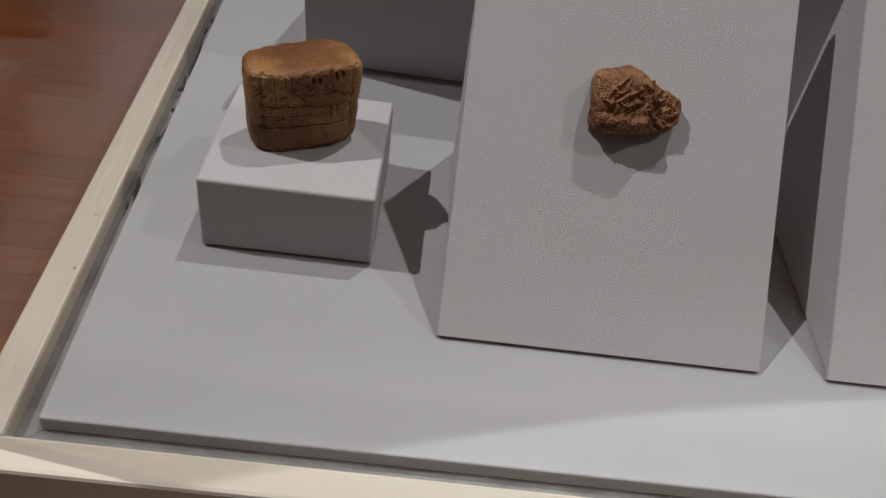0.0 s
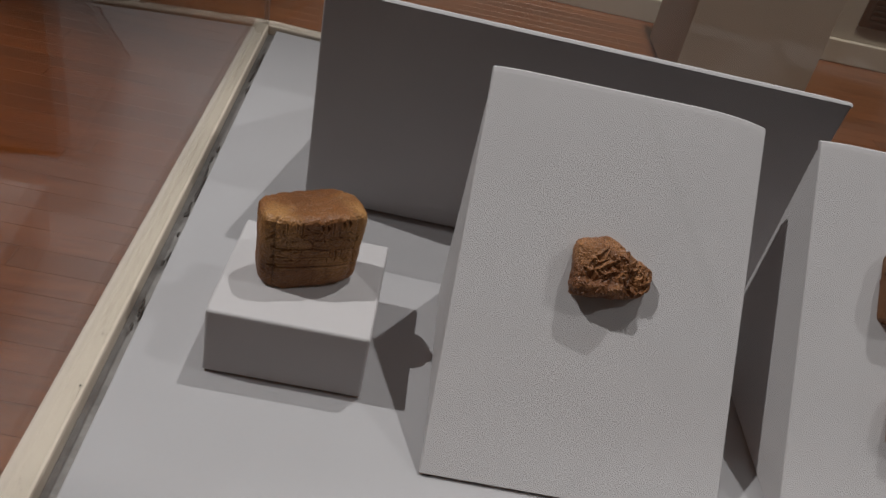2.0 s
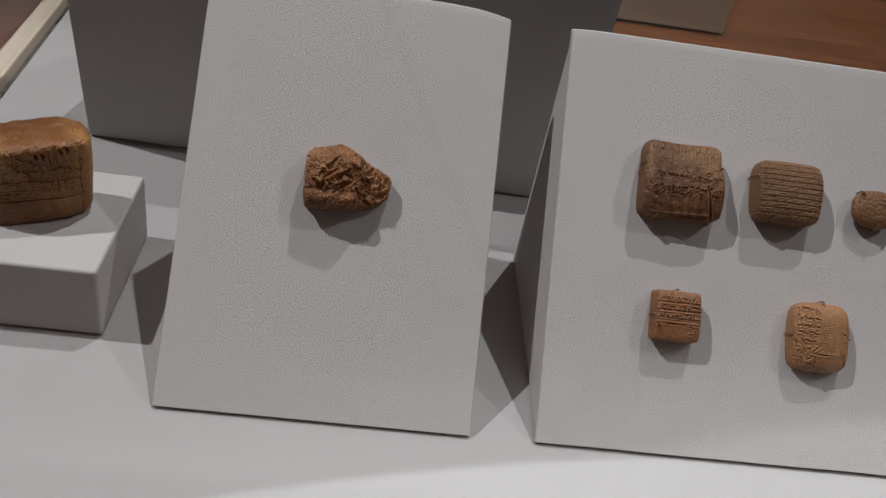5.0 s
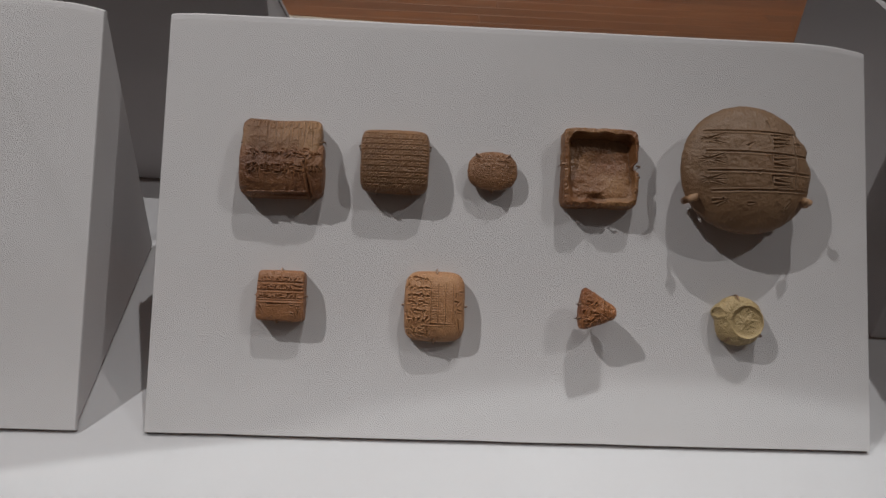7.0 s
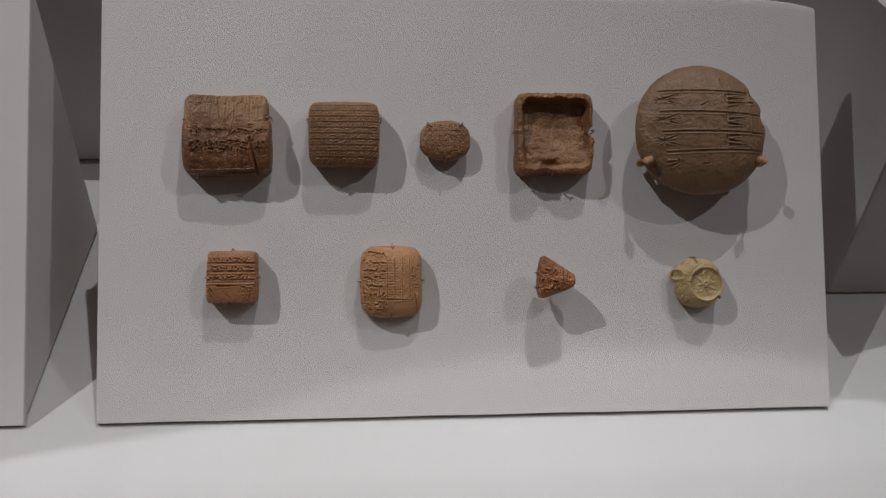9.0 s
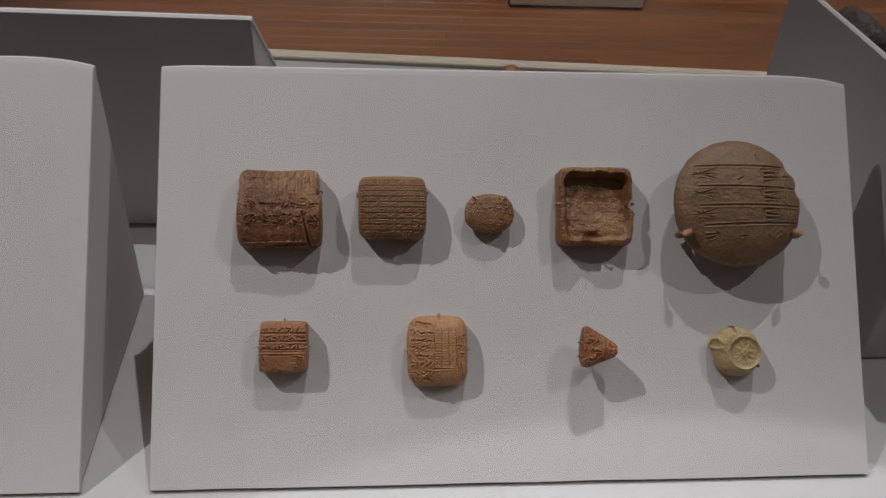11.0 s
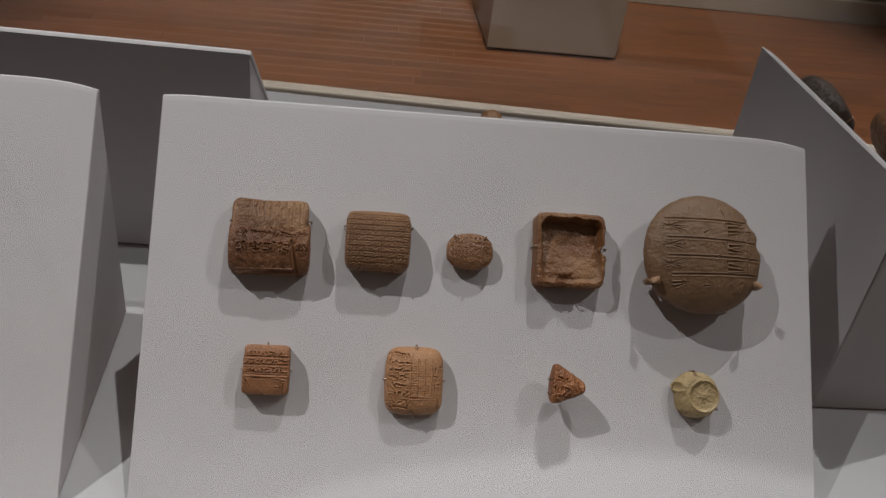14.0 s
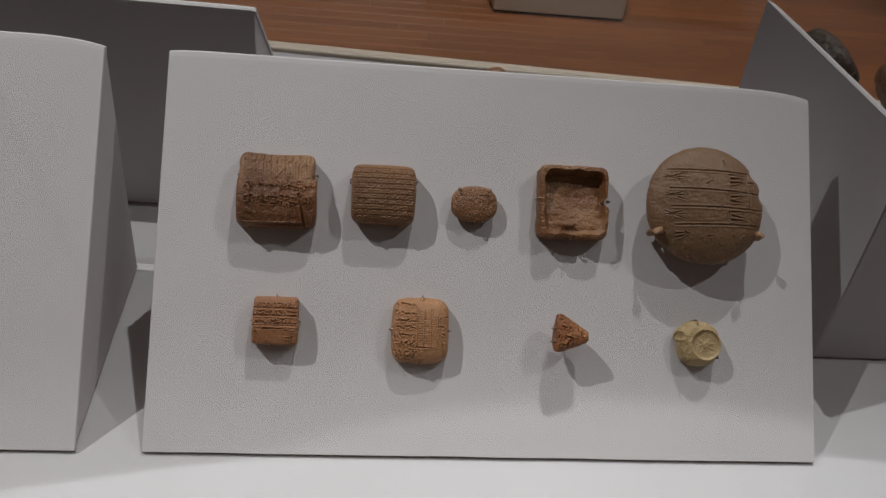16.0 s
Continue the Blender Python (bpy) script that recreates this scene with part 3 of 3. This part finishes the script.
for sx in (-1, 1):
    part("clip", tube([(0, 0, -0.014), (0.030 * sx, -0.016, -0.0145), (0.0435 * sx, -0.0235, -0.012), (0.0462 * sx, -0.0250, 0.002), (0.0452 * sx, -0.0246, 0.0085), (0.0405 * sx, -0.0238, 0.0112)], 0.0028, 10), CLAY_ROUND, big, "tan painted clip", True)

# 6 small square tablet
P6 = on_slope(0.0968, 0.1056, 0.0050)
marks = rulings([0.0095, 0.0035, -0.0025, -0.004], -0.0165, 0.0165, 0.0006, 0.0006) + sign_rows(rnd, [0.0105, 0.0045, -0.0015], -0.0145, 0.0145, 0.0042, 0.9, 0.0011) + sign_rows(rnd, [-0.0095, -0.014], 0.008, 0.0145, 0.004, 1.0, 0.001) + [(-0.009, -0.0065, 0.0, 0.016, 0.0012, 0.0008), (-0.015, -0.0085, -1.0, 0.007, 0.001, 0.001)]
piece("clay_tablet", lump(0.0352, 0.0378, 0.020, 12.0, 130, 7, 0.012, marks, crust=0.5, bow=0.0025), CLAY_RUST, P6, "small square rust-coloured clay tablet with deep signs")
wire_mount(P6, 0.0050, 0.009, [(0.0, 0.0188), (0.0176, 0.0), (-0.0176, 0.0), (-0.002, -0.0188)], MOUNT)

# 7 orange cushion-shaped tablet
P7 = on_slope(0.2112, 0.1015, 0.0042)
marks = sign_rows(rnd, [0.018, 0.012, 0.006, 0.0, -0.006, -0.012, -0.018, -0.022], -0.020, -0.005, 0.0052, 1.1, 0.0013)
marks += [(-0.002, 0.0145 - 0.0019 * k, 0.0, 0.0165, 0.00045, 0.0005) for k in range(14)] + [(-0.003 + 0.0055 * k, 0.0165, -1.57, 0.029, 0.0006, 0.0006) for k in range(4)]
marks += sign_rows(rnd, [0.009, 0.002, -0.005], 0.0155, 0.020, 0.0045, 1.0, 0.0011) + [(-0.003, -0.0135, 0.0, 0.021, 0.001, 0.001), (0.017, -0.010, -1.4, 0.011, 0.001, 0.0011)]
piece("clay_tablet", lump(0.0455, 0.0525, 0.020, 4.6, 160, 8, 0.010, marks, belly=0.002, crust=0.4, bow=0.003), CLAY_ORANGE, P7, "orange cushion-shaped clay tablet with a sealed panel")
wire_mount(P7, 0.0042, 0.009, [(0.001, 0.0262), (0.0228, 0.0005), (-0.0228, 0.0005), (0.0, -0.0262)], MOUNT)

# 8 small triangular fragment
P8 = on_slope(0.3318, 0.1015, 0.0185, -4)


def tri_shape(x, y, z, q):
    f = np.clip((x + 0.0126) / 0.0252, 0, 1)
    return x, y * (1.02 - 0.74 * f ** 1.2) + 0.0012 * (1 - f), z


marks = sign_rows(rnd, [0.004, -0.003, -0.009], -0.010, 0.002, 0.0050, 0.7, 0.0010) + [(0.004, 0.006, -1.6, 0.011, 0.0008, 0.0008), (0.007, 0.004, -1.6, 0.008, 0.0008, 0.0008)]
piece("clay_fragment", lump(0.0262, 0.0325, 0.014, 6.0, 110, 9, 0.03, marks, warp=tri_shape, bow=0.003), CLAY_RED, P8, "tiny triangular red-brown clay fragment on a long pin", "clay fragment")
wire_mount(P8, 0.0185, 0.006, [(-0.0132, 0.004), (-0.0132, -0.006), (0.003, 0.0085)], MOUNT, 0.0006, 0.0014)

# 9 pale seal bulla
P9 = on_slope(0.4440, 0.0985, 0.0048)


def bulla(x, y, z, q):
    r = np.hypot(x - 0.0036, y + 0.0008)
    top = np.clip((q[:, 2] - 0.1) / 0.3, 0, 1)
    face = np.clip((0.0136 - r) / 0.0012, 0, 1) * top
    z = z * (1 - face) + 0.0098 * face
    rim = 0.0011 * np.exp(-((r - 0.0124) / 0.0009) ** 2)
    dish = -0.0006 * np.clip((0.0115 - r) / 0.002, 0, 1)
    ear = np.clip(1 - ((x + 0.0165) ** 2 + (y - 0.0075) ** 2) / 0.00005, 0, 1)
    hole = np.clip(1 - ((x + 0.0155) ** 2 + (y - 0.0062) ** 2) / 0.000014, 0, 1)
    return x - 0.003 * ear, y, z + top * (rim + dish) - 0.006 * hole * top


marks = [(0.0036, -0.0008, 2 * math.pi * k / 8 + 0.2, 0.0078, 0.0012, -0.0009) for k in range(8)]
piece("clay_bulla", lump(0.0352, 0.0375, 0.024, 2.4, 140, 10, 0.022, marks, warp=bulla, crust=0.4), CLAY_SEAL, P9, "pale olive clay bulla stamped with an eight-rayed star", "clay seal")
wire_mount(P9, 0.0048, 0.010, [(-0.003, 0.0180), (-0.011, -0.0145), (0.0148, -0.0108)], MOUNT)

# fragment on the narrow stand
P10 = on_slope(-0.1590, 0.1785, 0.0045, 0)


def shard(x, y, z, q):
    f = np.clip((x + 0.0305) / 0.061, 0, 1)
    upper = np.where(y > 0, np.interp(f, [0, 0.36, 0.62, 0.8, 1.0], [0.92, 1.06, 0.82, 0.46, 0.16]), np.interp(f, [0, 0.55, 0.88, 1.0], [1.0, 0.95, 0.72, 0.5]))
    step = np.clip((f - 0.62) * 12, 0, 1)
    z = z + np.where(q[:, 2] > 0.1, 0.004 * (1 - step) - 0.003 * step, 0)
    ledge = np.clip((y - 0.0115 + 0.10 * x) / 0.009, 0, 1) * (f < 0.66)
    z = z - np.where(q[:, 2] > 0.1, 0.0085 * ledge, 0)
    ridge = np.exp(-((y + 0.0175) / 0.003) ** 2) * (q[:, 2] > 0.1) * (f < 0.6)
    return x, y * upper, z + 0.0018 * ridge


rs = random.Random(5)
marks = [(rs.uniform(-0.024, 0.024), rs.uniform(-0.016, 0.006), rs.choice((0.6, 0.8, -0.5, 1.4, 2.2)) + rs.uniform(-0.2, 0.2), rs.uniform(0.006, 0.013), rs.uniform(0.0020, 0.0040), rs.uniform(0.0010, 0.0020)) for _ in range(28)]
piece("clay_fragment", lump(0.0620, 0.0470, 0.026, 8.0, 160, 12, 0.04, marks, warp=shard, crust=1.0), CLAY_SHARD, P10, "broken red-brown clay fragment with coarse wedge marks", "clay fragment")
wire_mount(P10, 0.0045, 0.011, [(-0.029, 0.008), (-0.010, -0.0205), (0.012, -0.019)], MOUNT)


# thick standing tablet on the low block
def barrel(x, y, z, q):
    """Bulging front and back between flat ends; a little narrower at the foot."""
    f = np.clip(y / 0.0345, -1, 1)
    a, b = np.abs(q[:, 0]) + 1e-6, np.abs(q[:, 2]) + 1e-6
    turn = np.maximum(a, b) / (a ** 3.4 + b ** 3.4) ** (1 / 3.4)
    return x * turn * (1.0 + 0.03 * f), y + 0.0016 * np.sin(x * 60) - 0.02 * x * (f > 0), z * turn * (1 + 0.03 * f)


marks = [(-0.034, 0.0065, -0.03, 0.066, 0.0010, 0.0008), (-0.036, -0.0115, 0.02, 0.070, 0.0012, 0.0010), (-0.034, -0.002, 0.0, 0.05, 0.0008, 0.0006)]
marks += [(-0.024, 0.029, -1.6, 0.010, 0.001, 0.0016), (-0.0165, 0.029, -1.57, 0.013, 0.001, 0.0015), (-0.0125, 0.029, -1.57, 0.014, 0.0011, 0.0016), (-0.009, 0.026, -0.7, 0.006, 0.0012, 0.0015), (0.012, 0.0295, -1.55, 0.019, 0.001, 0.0015)]
for hx, hy in ((0.0035, 0.0262), (0.008, 0.0262), (0.0205, 0.0285), (0.0250, 0.0290)):
    marks += [(hx, hy, 0.0, 0.0015, 0.0034, 0.0036)]
marks += sign_rows(rs, [0.0125, 0.003], -0.034, 0.034, 0.0065, 0.7, 0.0013) + sign_rows(rs, [0.0185, -0.006], -0.034, 0.034, 0.0055, 0.45, 0.0010)
stand = piece("thick_clay_tablet", lump(0.0830, 0.068, 0.048, 10.0, 180, 15, 0.016, marks, warp=barrel, crust=0.4), CLAY_BLOCKY, pose(-0.397, 0.137, DECK + 0.063 + 0.0340, 90, 0, 22), "thick ochre-brown inscribed clay tablet standing on a low block")
stand["group"] = "free-standing clay tablets"

# pieces on the further stands
far = piece("round_clay_object", lump(0.030, 0.046, 0.034, 2.4, 50, 18, 0.04), CLAY_LINED, pose(0.324, 0.505, DECK + 0.068 + 0.022, 90), "small rounded brown clay piece on a low block")
far["group"] = "free-standing clay tablets"


def on_end(y, u, lift, turn=0):
    a = radians(SLOPE)
    up, out = Vector((-math.cos(a), 0, math.sin(a))), Vector((math.sin(a), 0, math.cos(a)))
    at = Vector((0.608 + DEPTH, y, DECK)) + up * u + out * (lift + 0.0034)
    return Matrix.Translation(at) @ Matrix((Vector((0, 1, 0)), up, out)).transposed().to_4x4() @ pose(0, 0, 0, 0, 0, turn)


for y, u, lift, w, h, d, mat, lab in ((0.405, 0.248, 0.016, 0.085, 0.060, 0.034, CLAY_DARK, "dark grey clay tablet on the end stand"), (0.275, 0.225, 0.048, 0.11, 0.11, 0.05, CLAY_LINED, "large brown clay tablet on the end stand"), (0.20, 0.17, 0.03, 0.05, 0.05, 0.03, CLAY_RED, "small red-brown clay piece on the end stand")):
    piece("clay_tablet", lump(w, h, d, 3.0, 60, int(w * 1000 + y * 100), 0.03, sign_rows(rnd, [0.02, 0.01, 0.0, -0.01, -0.02], -w * 0.4, w * 0.4, 0.008, 1.0, 0.001)), mat, on_end(y, u, lift), lab)
    wire_mount(on_end(y, u, lift), lift, d * 0.45, [(-w * 0.5, 0.0), (w * 0.5, 0.0), (0, -h * 0.5)], MOUNT)


# ---- the room ----
X0, X1, Y0, Y1, ROOF = -6.0, 7.0, -6.5, 4.38, 9.2
part("wall_north", box(X0 - 0.2, X1 + 0.2, Y1, Y1 + 0.2, 0, ROOF), WALLPAINT)
part("wall_south", box(X0 - 0.2, X1 + 0.2, Y0 - 0.2, Y0, 0, ROOF), WALLPAINT)
part("wall_east", box(X1, X1 + 0.2, Y0, Y1, 0, ROOF), WALLPAINT)
part("wall_west", box(X0 - 0.2, X0, Y0, Y1, 0, ROOF), WALLPAINT)
part("ceiling", box(X0 - 0.2, X1 + 0.2, Y0 - 0.2, Y1 + 0.2, ROOF + 0.001, ROOF + 0.2), CEILING)
for n in ("wall_north", "wall_south", "wall_east", "wall_west"):
    tagged(bpy.data.objects[n], "warm grey painted gallery wall", "wall", kind="structure")
tagged(bpy.data.objects["ceiling"], "plain white gallery ceiling", "ceiling", kind="structure")
base = part("baseboard", box(X0, X1, Y1 - 0.04, Y1 - 0.001, 0.0, 0.13, 0.006), PLINTHPAINT)
tagged(base, "low painted baseboard along the gallery wall", "baseboard", kind="structure")

grille = tagged(new("wall_grille"), "brown framed vent grille low on the gallery wall", "vent")
part("frame", box(1.98, 2.78, Y1 - 0.016, Y1 - 0.002, 0.22, 0.52, 0.003), METAL, grille)
for k in range(9):
    part("slat", box(2.02, 2.74, Y1 - 0.026, Y1 - 0.0165, 0.245 + 0.029 * k, 0.261 + 0.029 * k, 0.002), METAL, grille)

plinth = tagged(new("plinth"), "warm white museum plinth standing on the wood floor", "plinth")
part("body", box(0.80, 1.42, 3.40, 4.03, 0.014, 1.0, 0.004), PLINTHPAINT, plinth)
part("toe_kick", box(0.81, 1.41, 3.42, 4.02, 0.0, 0.013, 0.002), GRIME_AND_GAP, plinth)

# ---- floor planks ----
sub = part("floor", box(X0, X1, Y0, Y1, -0.12, -0.013, 0.001), GRIME_AND_GAP)
tagged(sub, "oiled oak plank floor with worn warm brown boards", "floor", kind="structure")
PW = 0.085
rf = random.Random(3)
lengths = [0.9, 1.2, 1.5, 1.8]
shared = {}
for L in lengths:
    bm = bmesh.new()
    e = 0.0012
    low = [bm.verts.new((a, b, -0.012)) for a, b in ((0, 0), (L - 0.001, 0), (L - 0.001, PW - 0.0012), (0, PW - 0.0012))]
    mid_v = [bm.verts.new((a, b, -e)) for a, b in ((0, 0), (L - 0.001, 0), (L - 0.001, PW - 0.0012), (0, PW - 0.0012))]
    top_v = [bm.verts.new((a, b, 0)) for a, b in ((e, e), (L - 0.001 - e, e), (L - 0.001 - e, PW - 0.0012 - e), (e, PW - 0.0012 - e))]
    bm.faces.new(top_v)
    for lo, hi in ((low, mid_v), (mid_v, top_v)):
        for k in range(4):
            bm.faces.new((lo[k], lo[(k + 1) % 4], hi[(k + 1) % 4], hi[k]))
    shared[L] = mesh_of("plank", bm, OAK)
verts, faces, made = [], [], 0
row = 0
y = Y0
while y < Y1 - 0.01:
    x = X0 - rf.random() * 1.5
    while x < X1:
        L = rf.choice(lengths)
        if x + L > X0 and x < X1:
            near = -2.2 < x < 2.6 and 1.0 < y < 3.6 and made < 300
            if near:
                p = new("plank", shared[L])
                p.location = (x, y, 0)
                p.parent = sub
                made += 1
            else:
                e, b0, w = 0.0012, len(verts), PW - 0.0012
                x1 = x + L - 0.001
                verts += [(x, y, -e), (x1, y, -e), (x1, y + w, -e), (x, y + w, -e), (x + e, y + e, 0), (x1 - e, y + e, 0), (x1 - e, y + w - e, 0), (x + e, y + w - e, 0)]
                faces += [tuple(b0 + k for k in q) for q in ((4, 5, 6, 7), (0, 1, 5, 4), (1, 2, 6, 5), (2, 3, 7, 6), (3, 0, 4, 7))]
        x += L
    y += PW
me = bpy.data.meshes.new("plank_field")
me.from_pydata(verts, [], faces)
me.materials.append(OAK)
fieldp = new("plank_field", me)
fieldp.parent = sub
fieldp["kind"] = "stuff"
